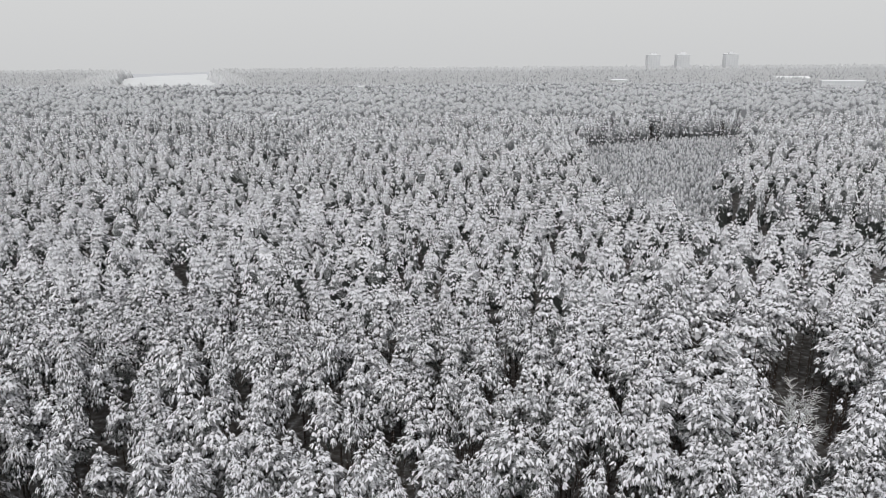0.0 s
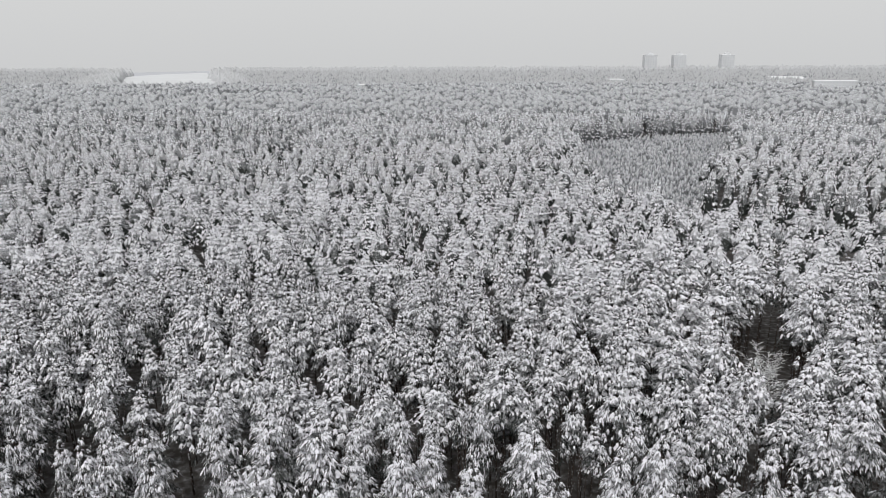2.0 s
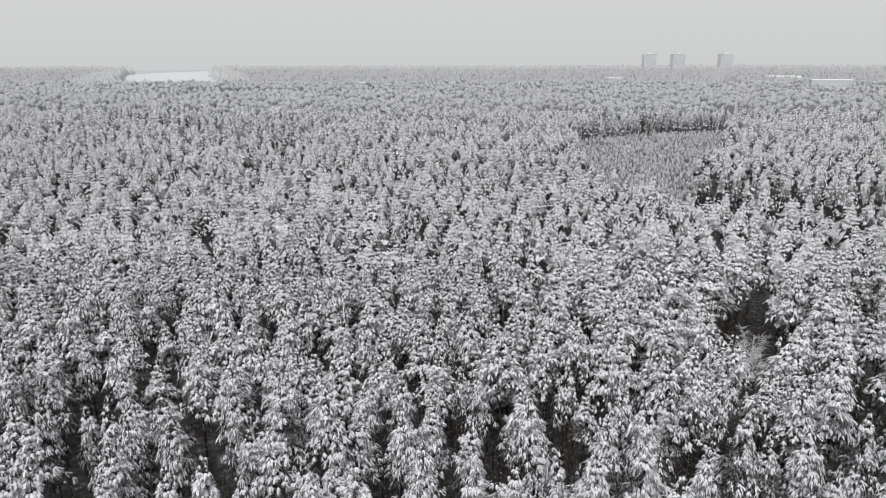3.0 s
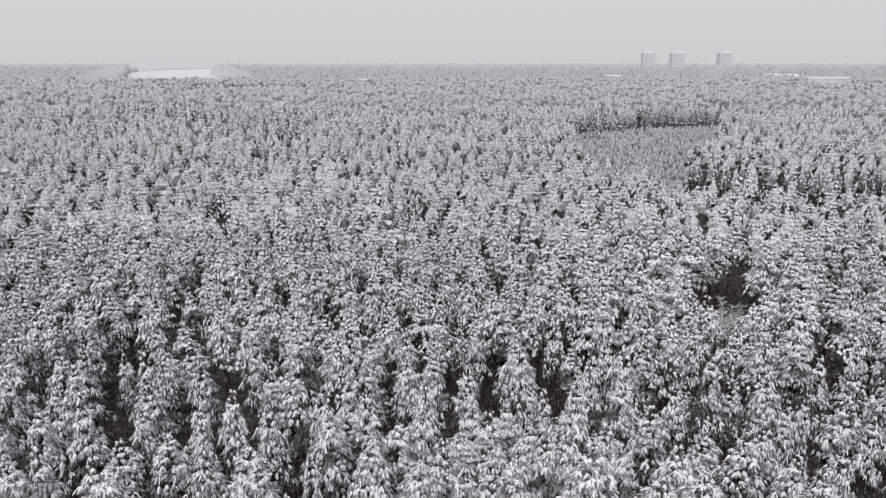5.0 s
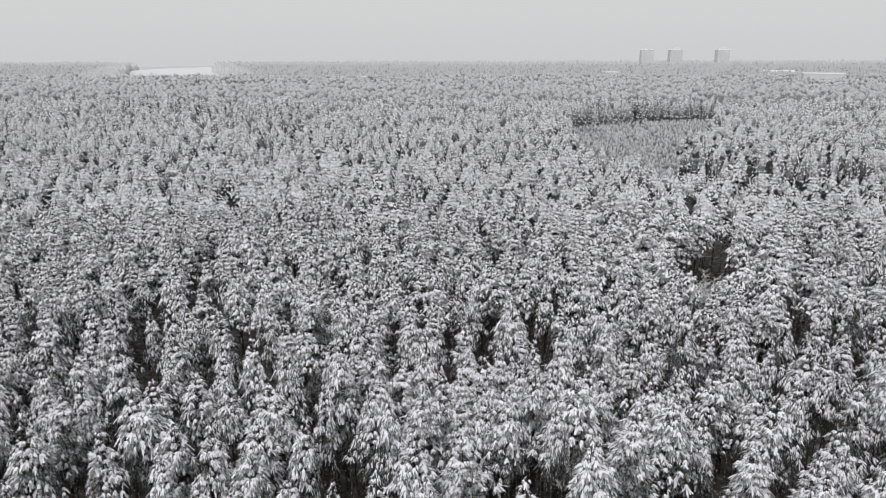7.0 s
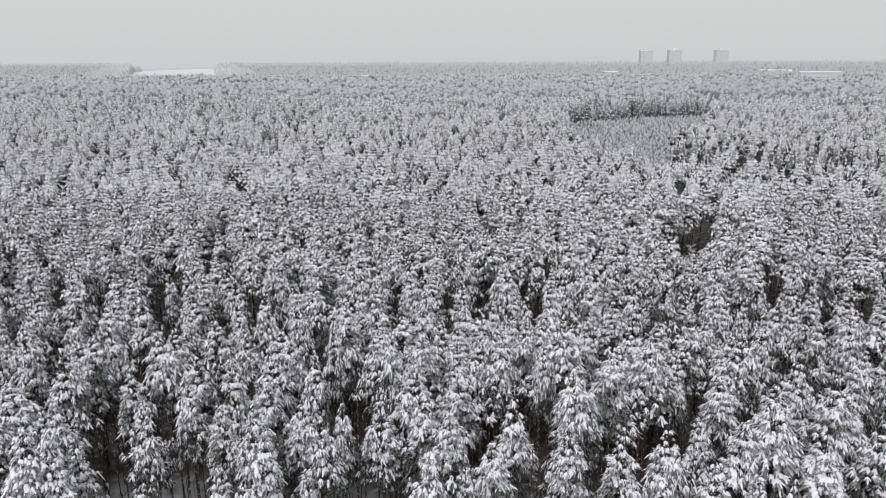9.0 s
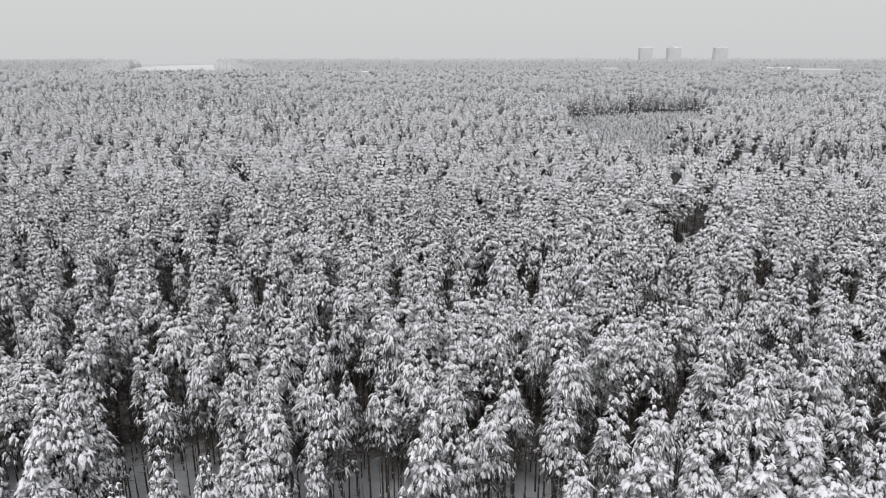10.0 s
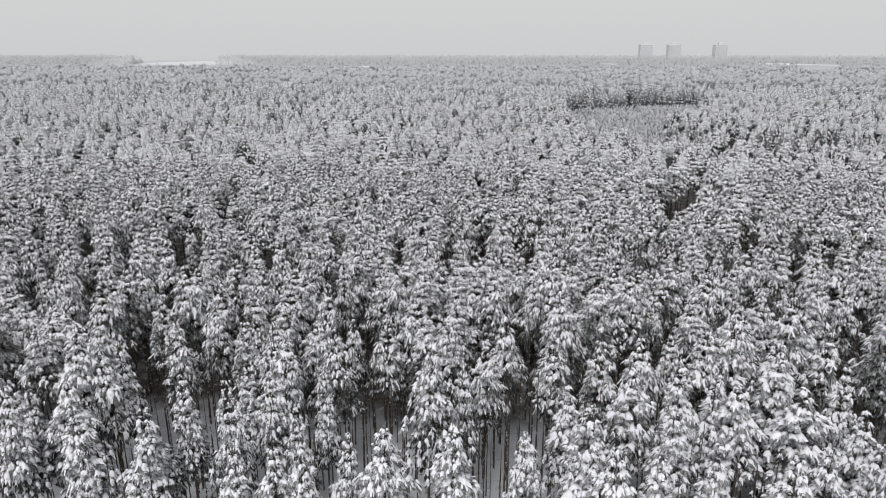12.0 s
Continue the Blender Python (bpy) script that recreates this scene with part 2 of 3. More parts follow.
def crown_paws(rng, height, crown, radius, whorls, per, size=1.0, inner=True, low=0.5, full_at=0.78, blunt=0.9):
    """Where the snowy paws of one crown sit, bough by bough: places, headings, pitches, sizes, share down the crown, laden or not."""
    rows, boughs = [], []
    lop, side = rng.uniform(0.05, 0.22), rng.random() * 6.28
    wave = rng.random(3) * 6.28
    for i in range(whorls):
        u = (i + 0.35 + 0.3 * rng.random()) / whorls
        z = height - 0.25 - u * crown
        reach = radius * (0.04 + 0.96 * (u / full_at) ** blunt if u < full_at else 1.0 - 0.7 * (u - full_at)) * rng.uniform(0.86, 1.12)
        count = max(3, int(round(per * (0.5 + 0.5 * min(1, reach / radius)))))
        turn = rng.random() * 6.28
        for j in range(count):
            if rng.random() < 0.03 + 0.22 * u * u:
                continue
            az = turn + 6.28318 * j / count + rng.normal(0, 0.2)
            r = reach * rng.uniform(0.62, 1.2) * (1 + lop * math.cos(az - side))
            r = max(0.14, r * (1 + 0.15 * math.sin(2 * az + wave[0] + 7 * u) + 0.12 * math.sin(3 * az + wave[1] - 11 * u)))
            lift = 0.26 - 0.36 * u + rng.normal(0, 0.07)
            fall = rng.uniform(0.26, 0.46)
            load = rng.random() < 1.0 - (1.0 - low) * max(0.0, u - 0.35) / 0.5
            boughs.append((az, r, z, lift, fall, u))
            spots = [(1.0, 0.0, 1.0)]
            if r > 0.55:
                spots += [(rng.uniform(0.72, 0.88), -0.24, 0.92), (rng.uniform(0.72, 0.88), 0.24, 0.92)]
            if inner and r > 1.0:
                spots += [(rng.uniform(0.48, 0.64), -0.34, 0.9), (rng.uniform(0.48, 0.64), 0.34, 0.9), (rng.uniform(0.5, 0.7), 0.0, 0.9)]
            if inner and r > 1.7:
                spots += [(rng.uniform(0.34, 0.46), -0.2, 0.85), (rng.uniform(0.34, 0.46), 0.2, 0.85)]
            for t, across, big in spots:
                if across and rng.random() < 0.14:
                    continue
                out, off = r * t, across * r
                x = math.cos(az) * out - math.sin(az) * off
                y = math.sin(az) * out + math.cos(az) * off
                drop = z + r * (lift * t - fall * t * t) - 0.12 * abs(off) + rng.normal(0, 0.06)
                pitch = math.atan(lift - 2 * fall * t) - 0.12 + rng.normal(0, 0.13)
                s = size * big * (0.33 + 0.33 * min(1, r / 2.1)) * math.exp(rng.normal(0, 0.2))
                rows.append((x, y, drop, az + 1.6 * across + rng.normal(0, 0.2), pitch, s, u, load))
    o = np.array(rows)
    return o, boughs


def fingers(rng, o, k, fine, wide=0.31, long=1.0, spread=1.25, under=0.0):
    """Drooping fingers of snowed-up twigs that fan out of each paw; fine ones end bluntly. under: how far they hang beneath."""
    n = len(o)
    off = np.tile(np.linspace(-spread, spread, k) if k > 1 else np.zeros(1), n) + rng.normal(0, 0.16, n * k)
    q = np.repeat(o, k, axis=0)
    m = n * k
    s = q[:, 5]
    az = q[:, 3] + off
    ln = s * long * (1 - 0.2 * np.abs(off)) * np.exp(rng.normal(0, 0.2, m))
    wd = s * wide * np.exp(rng.normal(0, 0.2, m))
    pitch = q[:, 4] - 0.14 * np.abs(off) + rng.normal(0, 0.18, m)
    droop = rng.uniform(0.08, 0.42, m)
    b = q[:, :3].copy()
    back = s * (0.05 + 0.22 * np.abs(off))
    b[:, 0] -= np.cos(q[:, 3]) * back
    b[:, 1] -= np.sin(q[:, 3]) * back
    b[:, 2] += (0.05 - under) * s
    j = lambda a: rng.normal(0, a, m) * wd
    at = lambda t, across, drop: spine(b, az, pitch, ln, droop, t + rng.normal(0, 0.06, m), across * wd + j(0.12), drop * wd + j(0.1))
    if fine:
        rows = [at(0.0, 0, -0.12), at(0.55, -0.5, 0.16), at(0.55, 0.5, 0.16), at(0.95, -0.3, 0.26), at(1.0, 0.26, 0.2)]
        f = [(0, 4, 3), (0, 3, 1), (0, 2, 4)]
        across, along = [0.0, -1.0, 1.0, -0.5, 0.5], [0.1, 0.5, 0.5, 0.85, 0.85]
    else:
        rows = [at(0.0, 0, -0.05), at(0.62, -0.58, 0.2), at(0.62, 0.58, 0.2), at(1.0, 0, 0.1)]
        f = [(0, 3, 1), (0, 2, 3)]
        across, along = [0.0, -1.0, 1.0, 0.0], [0.1, 0.6, 0.6, 0.85]
    v = on_spray(np.stack(rows, axis=1).reshape(-1, 3), np.array(across), np.array(along))
    return v, repeated(f, m, len(rows))


def caps(rng, o, plump=1.0, fine=False):
    """A lump of snow on the back of each paw; fine ones are rounded by a second ring."""
    n, s = len(o), o[:, 5]
    flat = np.zeros(n)
    sides = 7 if fine else 6
    rings = ((0.55, -0.13), (1.0, 0.10)) if fine else ((1.0, 0.07),)
    rows = [spine(o[:, :3], o[:, 3], o[:, 4], s, flat, rng.normal(-0.02, 0.06, n), rng.normal(0, 0.05, n) * s, -(0.20 if fine else 0.17) * plump * s)]
    for size, drop in rings:
        for i in range(sides):
            a = i * 2 * math.pi / sides
            k = size * rng.uniform(0.72, 1.25, n) * plump
            rows.append(spine(o[:, :3], o[:, 3], o[:, 4], s, flat, 0.40 * math.cos(a) * k, 0.30 * math.sin(a) * k * s, drop * plump * s + rng.normal(0, 0.04, n) * s))
    f = [(0, 1 + i, 1 + (i + 1) % sides) for i in range(sides)]
    if fine:
        for i in range(sides):
            k = (i + 1) % sides
            f += [(1 + i, 1 + sides + i, 1 + sides + k), (1 + i, 1 + sides + k, 1 + k)]
    v = np.stack(rows, axis=1).reshape(-1, 3)
    v = on_spray(v, np.array([0.0] + ([0.3] * sides if fine else []) + [0.95] * sides), np.full(len(rows), 0.4))
    return v, repeated(f, n, len(rows))


def trunk_path(rng, height):
    lean = rng.normal(0, 0.10, 2)
    z = np.array([-0.3, 0.5, height * 0.35, height * 0.65, height * 0.98])
    x = lean[0] * (z / height) ** 2 + np.array([0, 0, rng.normal(0, 0.05), rng.normal(0, 0.05), 0])
    y = lean[1] * (z / height) ** 2 + np.array([0, 0, rng.normal(0, 0.05), rng.normal(0, 0.05), 0])
    return np.stack([x, y, z], axis=1)


def shade_painted(o):
    """1 for unladen paws and paws low in a crown, darkened as painted shade."""
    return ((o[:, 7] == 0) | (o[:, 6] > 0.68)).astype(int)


def pine_tree(seed, height, crown, radius, heavy=False):
    """A snow-laden pine: trunk, boughs and dead lower branches, needles, snow on the boughs."""
    rng = np.random.default_rng(seed)
    root = tagged(new("pine_tree"), "tall snow-laden pine with bare lower trunk in forest snow", "tree", "snowy pines of the stand")
    girth = 0.0085 * height
    v, f = tube(trunk_path(rng, height), [girth * 1.25, girth, girth * 0.8, girth * 0.5, 0.02], 8)
    trunk = part("trunk", mesh_of("trunk", v, f, [BARK]), root, "dark furrowed bark flecked with snow")
    o, boughs = crown_paws(rng, height, crown, radius, 12, 7.0, low=0.9 if heavy else 0.56)
    sticks = []
    for i in range(14):
        z = rng.uniform(0.28, 1 - crown / height + 0.05) * height
        az, ln = rng.random() * 6.28, rng.uniform(0.5, 1.6)
        d = np.array([math.cos(az), math.sin(az), 0])
        sticks.append(tube([np.array([0, 0, z]), d * ln * 0.55 + [0, 0, z + 0.02], d * ln + [0, 0, z - 0.22 * ln]], [0.028, 0.02, 0.006], 3))
    v, f = join(sticks)
    tagged(part("dead_branches", mesh_of("dead_branches", v, f, [BARK]), trunk, "thin bare dead branches"), kind="stuff")
    limbs = []
    for az, r, z, lift, fall, u in boughs:
        if u > 0.3:
            d = np.array([math.cos(az) * r, math.sin(az) * r, 0])
            limbs.append(tube([d * t + [0, 0, z + r * (lift * t - fall * t * t) - 0.06] for t in (0.0, 0.5, 1.0)], [0.045, 0.032, 0.01], 3))
    v, f = join(limbs)
    tagged(part("branchwork", mesh_of("branchwork", v, f, [BARK]), root, "drooping brown boughs"), kind="stuff")
    v, f = fingers(rng, o, 6, False, 0.30, 1.1, 1.45, 0.13)
    needles = tagged(part("crown", mesh_of("crown", v, f, [NEEDLES, GLOOM], np.repeat(shade_painted(o), 12)), root, "dark green needled twigs"), kind="stuff")
    full = o[o[:, 7] > 0]
    v, f = join([fingers(rng, full, 6, True, 0.25, 0.8), caps(rng, full, 1.15, True)] if heavy else [fingers(rng, full, 7, True, 0.22, 0.88), caps(rng, full, 0.85)])
    tagged(part("snow_load", mesh_of("snow_load", v, f, [SNOW_LOAD]), needles, "white snow weighing on the boughs"), kind="stuff")
    return root


def ridged_cone(seed, height, crown, radius, sides, rings):
    """A farther crown: a cone of drooping tongues, ridged and uneven."""
    rng = np.random.default_rng(seed)
    v = [(0, 0, height)]
    for i in range(rings):
        u = (i + 1) / rings
        for j in range(sides):
            a = 6.28318 * (j + 0.2 * (i % 2)) / sides + rng.normal(0, 0.10)
            tongue = 1.0 if (j + (rng.random() < 0.25)) % 2 else -1.0
            r = radius * (0.12 + 0.88 * u ** 0.8) * (1 + 0.24 * tongue) * rng.uniform(0.75, 1.2)
            v.append((r * math.cos(a), r * math.sin(a), height - crown * u - 0.3 * tongue * crown / rings + rng.normal(0, 0.2)))
    f = [(0, 1 + j, 1 + (j + 1) % sides) for j in range(sides)]
    for i in range(rings - 1):
        a, c = 1 + i * sides, 1 + (i + 1) * sides
        for j in range(sides):
            k = (j + 1) % sides
            f += [(a + j, c + j, c + k), (a + j, c + k, a + k)]
    return np.array(v, dtype=float), np.array(f), np.zeros(len(f), dtype=int)


def coarse_pine(seed, height, crown, radius, whorls, per, low=0.5):
    """One joined pine of a wood: verts, faces, slots (0 snow, 1 dusted needles, 2 bark, 3 needles in painted shade)."""
    rng = np.random.default_rng(seed)
    o, boughs = crown_paws(rng, height, crown, radius, whorls, per, 0.96, low=low)
    full = o[o[:, 7] > 0]
    sets = [join([fingers(rng, full, 4, False, 0.34, 0.95), caps(rng, full, 0.95)]), fingers(rng, o, 3, False, 0.5, 1.15, 1.2, 0.15)]
    sets.append(tube([(0, 0, -0.3), (0, 0, height * 0.6), (0, 0, height * 0.97)], [0.16, 0.12, 0.02], 3))
    v, f = join(sets)
    slots = [np.zeros(len(sets[0][1]), dtype=int), 1 + 2 * np.repeat(shade_painted(o), 6), np.full(len(sets[2][1]), 2)]
    return v, f, np.concatenate(slots)


def packed_pine(seed, height, crown, radius, whorls, per, size, twigs, wide, sides, rings, low=0.3, bare=False, inner=True):
    """A farther pine: paws of a few snowy twigs over a dusted core; slots 0 snow, 1 dusted, 2 painted shade tone."""
    rng = np.random.default_rng(seed)
    o, boughs = crown_paws(rng, height, crown, radius, whorls, per, size, inner, low, 0.8, 0.9)
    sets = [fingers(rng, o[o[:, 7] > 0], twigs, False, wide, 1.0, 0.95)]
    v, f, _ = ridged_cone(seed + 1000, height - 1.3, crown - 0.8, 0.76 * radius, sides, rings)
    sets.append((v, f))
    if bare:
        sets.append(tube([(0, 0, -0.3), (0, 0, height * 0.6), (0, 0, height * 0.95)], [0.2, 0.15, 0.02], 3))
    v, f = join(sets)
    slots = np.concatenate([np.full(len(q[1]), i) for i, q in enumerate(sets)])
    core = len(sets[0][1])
    # The core's lowest ring is set dark, shade put into its colour.
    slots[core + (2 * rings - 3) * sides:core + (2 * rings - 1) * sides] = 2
    return v, f, slots


def domed_pine(seed, height, crown, radius, sides, rings, boughs, wide):
    """A far pine: a ridged dome of dusted needles, its lowest ring in painted shade, with snowy boughs; slots 0 snow, 1
    dusted, 2 shade tone.
    """
    rng = np.random.default_rng(seed)
    v = [(0, 0, height)]
    lop, turn = rng.uniform(0.05, 0.2), rng.random() * 6.28
    for i in range(rings):
        u = (i + 1) / rings
        for j in range(sides):
            a = 6.28318 * (j + 0.5 * (i % 2)) / sides + rng.normal(0, 0.12)
            ridge = 1.0 if j % 2 else -1.0
            r = radius * (0.14 + 0.86 * u ** 0.62) * (1 + 0.15 * ridge) * rng.uniform(0.82, 1.16) * (1 + lop * math.cos(a - turn))
            v.append((r * math.cos(a), r * math.sin(a), height - crown * u ** 1.4 + 0.22 * ridge * crown / rings + rng.normal(0, 0.12)))
    f = [(0, 1 + j, 1 + (j + 1) % sides) for j in range(sides)]
    for i in range(rings - 1):
        a, c = 1 + i * sides, 1 + (i + 1) * sides
        for j in range(sides):
            k = (j + 1) % sides
            f += [(a + j, c + j, c + k), (a + j, c + k, a + k)]
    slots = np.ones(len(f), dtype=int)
    # Dark lowest ring: painted shade between neighbouring crowns.
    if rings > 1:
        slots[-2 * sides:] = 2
    sets = [(np.array(v, dtype=float), np.array(f))]
    if boughs:
        rows = []
        for i in range(boughs):
            u = 0.06 + 0.74 * (i + rng.random()) / boughs
            az, r = 2.4 * i + rng.normal(0, 0.3), radius * (0.12 + 0.82 * u ** 0.62)
            rows.append((math.cos(az) * r * 0.75, math.sin(az) * r * 0.75, height + 0.28 - crown * u ** 1.4, az, -0.42 + rng.normal(0, 0.2), radius * (0.3 + 0.2 * u), u, 1))
        sets.append(fingers(rng, np.array(rows), 1, False, wide, 1.0))
        slots = np.concatenate([slots, np.zeros(len(sets[1][1]), dtype=int)])
    v, f = join(sets)
    return v, f, slots


def wood(name, label, protos, places, mats, smooth=True):
    """Many trees joined into one object of stuff; places: rows of x, y, z, scale, height scale, turn."""
    vs, fs, ss, at = [], [], [], 0
    order = np.arange(len(places)) % len(protos)
    for i, (pv, pf, ps) in enumerate(protos):
        p = places[order == i]
        if not len(p):
            continue
        c, s = np.cos(p[:, 5])[:, None], np.sin(p[:, 5])[:, None]
        x = (pv[None, :, 0] * c - pv[None, :, 1] * s) * p[:, 3:4] + p[:, 0:1]
        y = (pv[None, :, 0] * s + pv[None, :, 1] * c) * p[:, 3:4] + p[:, 1:2]
        z = pv[None, :, 2] * p[:, 4:5] + p[:, 2:3]
        w = np.stack([x, y, z], axis=2).reshape(-1, 3)
        vs.append(np.concatenate([w, np.tile(pv[:, 3:], (len(p), 1))], axis=1))
        fs.append((pf[None] + (np.arange(len(p)) * len(pv))[:, None, None]).reshape(-1, 3) + at)
        ss.append(np.tile(ps, len(p)))
        at += len(p) * len(pv)
    ob = new(name, mesh_of(name, np.concatenate(vs), np.concatenate(fs), mats, np.concatenate(ss), smooth))
    return tagged(ob, label, "woodland", kind="stuff")


# ---- plan of the ground ----
def rise(x, y):
    """Height of the ground: nearly level, with slow swells."""
    return 0.5 * np.sin(x * 0.021 + 1.0) * np.cos(y * 0.017) + 1.6 / (1 + np.exp((x + 42) / 9.0)) * np.exp(-((y - 75) / 60.0) ** 2)


def inside(x, y, poly):
    hit = np.zeros(x.shape, dtype=bool)
    for (ax, ay), (bx, by) in zip(poly, poly[1:] + poly[:1]):
        cross = (ay > y) != (by > y)
        hit ^= cross & (x < (bx - ax) * (y - ay) / (by - ay + 1e-9) + ax)
    return hit


def near_line(x, y, line, half):
    best = np.full(x.shape, 1e9)
    for (ax, ay), (bx, by) in zip(line, line[1:]):
        t = np.clip(((x - ax) * (bx - ax) + (y - ay) * (by - ay)) / ((bx - ax) ** 2 + (by - ay) ** 2), 0, 1)
        best = np.minimum(best, np.hypot(x - ax - t * (bx - ax), y - ay - t * (by - ay)))
    return best < half


CLEARING = [(52, 345), (42, 252), (44, 222), (52, 208), (63, 201), (73, 212), (86, 240), (108, 282), (141, 374), (168, 440), (112, 425), (58, 384)]
# The strip ending at (55, 103) is cut along the camera's sight line.
RIDES = [([(72, 196), (95, 188), (130, 182), (240, 174)], 14), ([(-225, 415), (-160, 372), (-105, 345)], 13),
         ([(-335, 668), (-250, 664), (-168, 656)], 20), ([(-96, 282), (-90, 312)], 8), ([(38, 71), (45, 83), (49, 92), (55, 103)], 4.4),
         ([(-13, 78), (-12, 74)], 2.2)]
LAKE = [(-490, 845), (-305, 800), (-403, 1083), (-450, 1172), (-530, 1348), (-639, 1610), (-661, 1580), (-703, 1525), (-727, 1425), (-710, 1349), (-610, 1150)]
# Trees left out here so the glowing haze sheet shows behind the lake.
MIST_GAP = [(-717, 1420), (-520, 1348), (-629, 1610), (-690, 1800), (-920, 1800)]
# The two circles at y = 735 clear the camera's view of the block.
BUILT = [(325, 1345, 30), (381, 1352, 30), (474, 1362, 30), (390, 770, 34), (372, 735, 30), (350, 735, 20), (414, 950, 34), (169, 860, 16), (-129, 750, 10)]
GAPS = [([(-9, 13), (-6.5, -13)], 3.6), ([(7, 13), (4.5, -11)], 3.2), ([(-45, -4), (-42, -20)], 3.0), ([(-29, -2), (-26, -17)], 2.6), ([(19, 0), (17, -14)], 2.4)]
FRONT_PINES = [
    (-44.1, -5.0), (-38.5, -3.3), (-35.5, -3.0), (-35.7, 0.6), (-32.1, 5.1), (-29.4, 9.9), (-25.2, 8.3), (-20.4, 4.4), (-18.1, -6.9), (-25.5, -7.3),
    (-28.0, -11.2), (-33.1, -12.5), (-47.7, 4.6), (-20.1, -11.1), (-16.9, -18.9), (-13.9, -18.3), (-28.7, -19.2), (-23.8, -20.5), (-13.0, -4.8), (-13.8, -10.4),
    (-12.5, 7.3), (-8.5, 9.2), (-8.9, -14.9), (-5.4, -16.8), (-3.9, 8.6), (-2.8, -5.5), (0.5, -2.3), (2.8, 1.2), (4.8, 8.2), (10.1, 4.5),
    (5.9, -13.3), (10.6, -6.0), (-11.8, -18.0), (12.5, -17.9), (11.3, -13.0), (19.2, 3.5), (16.5, -5.1), (19.9, -8.7), (22.0, -3.0), (28.7, 15.8),
    (24.4, -4.7), (27.1, -5.7), (21.4, -15.0), (36.9, 9.0), (31.6, -7.1), (36.8, -3.4), (25.1, -18.7), (29.5, -15.4), (36.0, -8.9), (15.9, -18.4),
]
INNER_WEST_PINES = [
    (-50.7, 40.7), (-47.8, 47), (-44.8, 18.8), (-44.7, 31.3), (-44.2, 22.9), (-40.4, 38.8), (-38.8, 15), (-38.8, 27.8), (-36.9, 21.2), (-35.9, 44),
    (-32.6, 27.5), (-31.7, 33.3), (-30.5, 16.3), (-29.8, 47.9), (-28.5, 34.8), (-28.4, 26.5), (-24.3, 48.2), (-24.1, 26.7), (-22.1, 30.4), (-18.6, 36.8),
    (-18.1, 48.5), (-16.4, 21.7), (-15.5, 28.3), (-14.6, 48.6), (-14.5, 37), (-12.7, 34.2), (-11.3, 27.3), (-10.3, 23), (-9.6, 46.1), (-8.8, 33),
    (-6.4, 28.1), (-6, 34.5), (-5.6, 21.7), (-5.6, 49.1), (-3.8, 26.5), (-1.3, 22.4), (-1.3, 33.4), (-0.8, 45.6), (-0.4, 16.9),
]
INNER_EAST_PINES = [
    (-0, 39.1), (1.8, 24.1), (2, 33.6), (4.1, 22.2), (4.2, 38.6), (4.4, 29.3), (6.3, 33.8), (6.5, 43.4), (7.6, 30.6), (8.5, 41.1),
    (9.1, 21.9), (10, 29.5), (10.8, 34), (11, 38.2), (11.4, 24.6), (14.8, 45.5), (15.2, 28), (15.4, 34.2), (16.9, 17.8), (19.1, 46.6),
    (20.2, 33.8), (21.1, 27.8), (22, 21.6), (23.4, 37.3), (23.8, 52.4), (24.8, 27.9), (25.2, 22.2), (26, 34), (27.9, 48.8), (28.8, 31),
    (31, 20.6), (32.3, 33.7), (33.5, 46.4), (34, 28.9), (35.1, 35.1), (35.8, 25.8), (36.2, 44), (39.5, 39.6), (40.1, 53.1), (41.9, 30.5),
    (43.3, 36.9), (43.8, 46), (50.7, 44.7), (51.4, 51.8),
]
STAND_PINES = [
    (-61.6, 74.2), (-58.4, 76.9), (-55.8, 61.6), (-55.1, 79.6), (-52.7, 69.1), (-49.6, 58.2), (-46.9, 75.6), (-45.8, 61.3), (-42.9, 78.3), (-38.7, 58.7),
    (-38.4, 69.6), (-37.4, 77.6), (-34.3, 65.6), (-33.5, 57.7), (-30.7, 62.5), (-30.2, 69.2), (-30.1, 74.5), (-25.6, 62.1), (-25, 81.6), (-24.3, 65.9),
    (-21.5, 74), (-18.6, 80.9), (-15.5, 74.2), (-13.9, 59.6), (-13.5, 79.3), (-12.8, 63.2), (-9.8, 77.7), (-9.2, 70.7), (-6, 71.5), (-5.9, 64.1),
    (-5.2, 89.1), (-2.5, 58.9), (-1.6, 73.2), (1.4, 64.3), (2.6, 79), (2.9, 60.2), (4.1, 65.1), (5.5, 81.7), (6, 59.8), (7.1, 77.4),
    (9.2, 66.5), (10.8, 76.7), (11.5, 57.9), (13.8, 55.6), (15.2, 77.2), (17.4, 61.4), (21.2, 74), (21.4, 90), (22.8, 61.6), (24.8, 58.4),
    (25, 109.8), (27.9, 55.5), (30.8, 55.6), (31, 110), (34.9, 90.4), (37.8, 57.9), (39.9, 116.3), (44.4, 99.7), (45.8, 67.9), (50.3, 106.3),
    (61.1, 108),
]
DEEP_PINES = [
    (-48.6, 70.7), (-34.4, 87.3), (-21.3, 96.7), (-19.4, 59.9), (-17.2, 116.9), (-4.5, 94.9), (0.8, 88.4), (6.4, 112.7), (13.7, 89.9), (29, 81.7),
    (39.9, 99.8),
]
LISTED_PINES = FRONT_PINES + INNER_WEST_PINES + INNER_EAST_PINES + STAND_PINES + DEEP_PINES


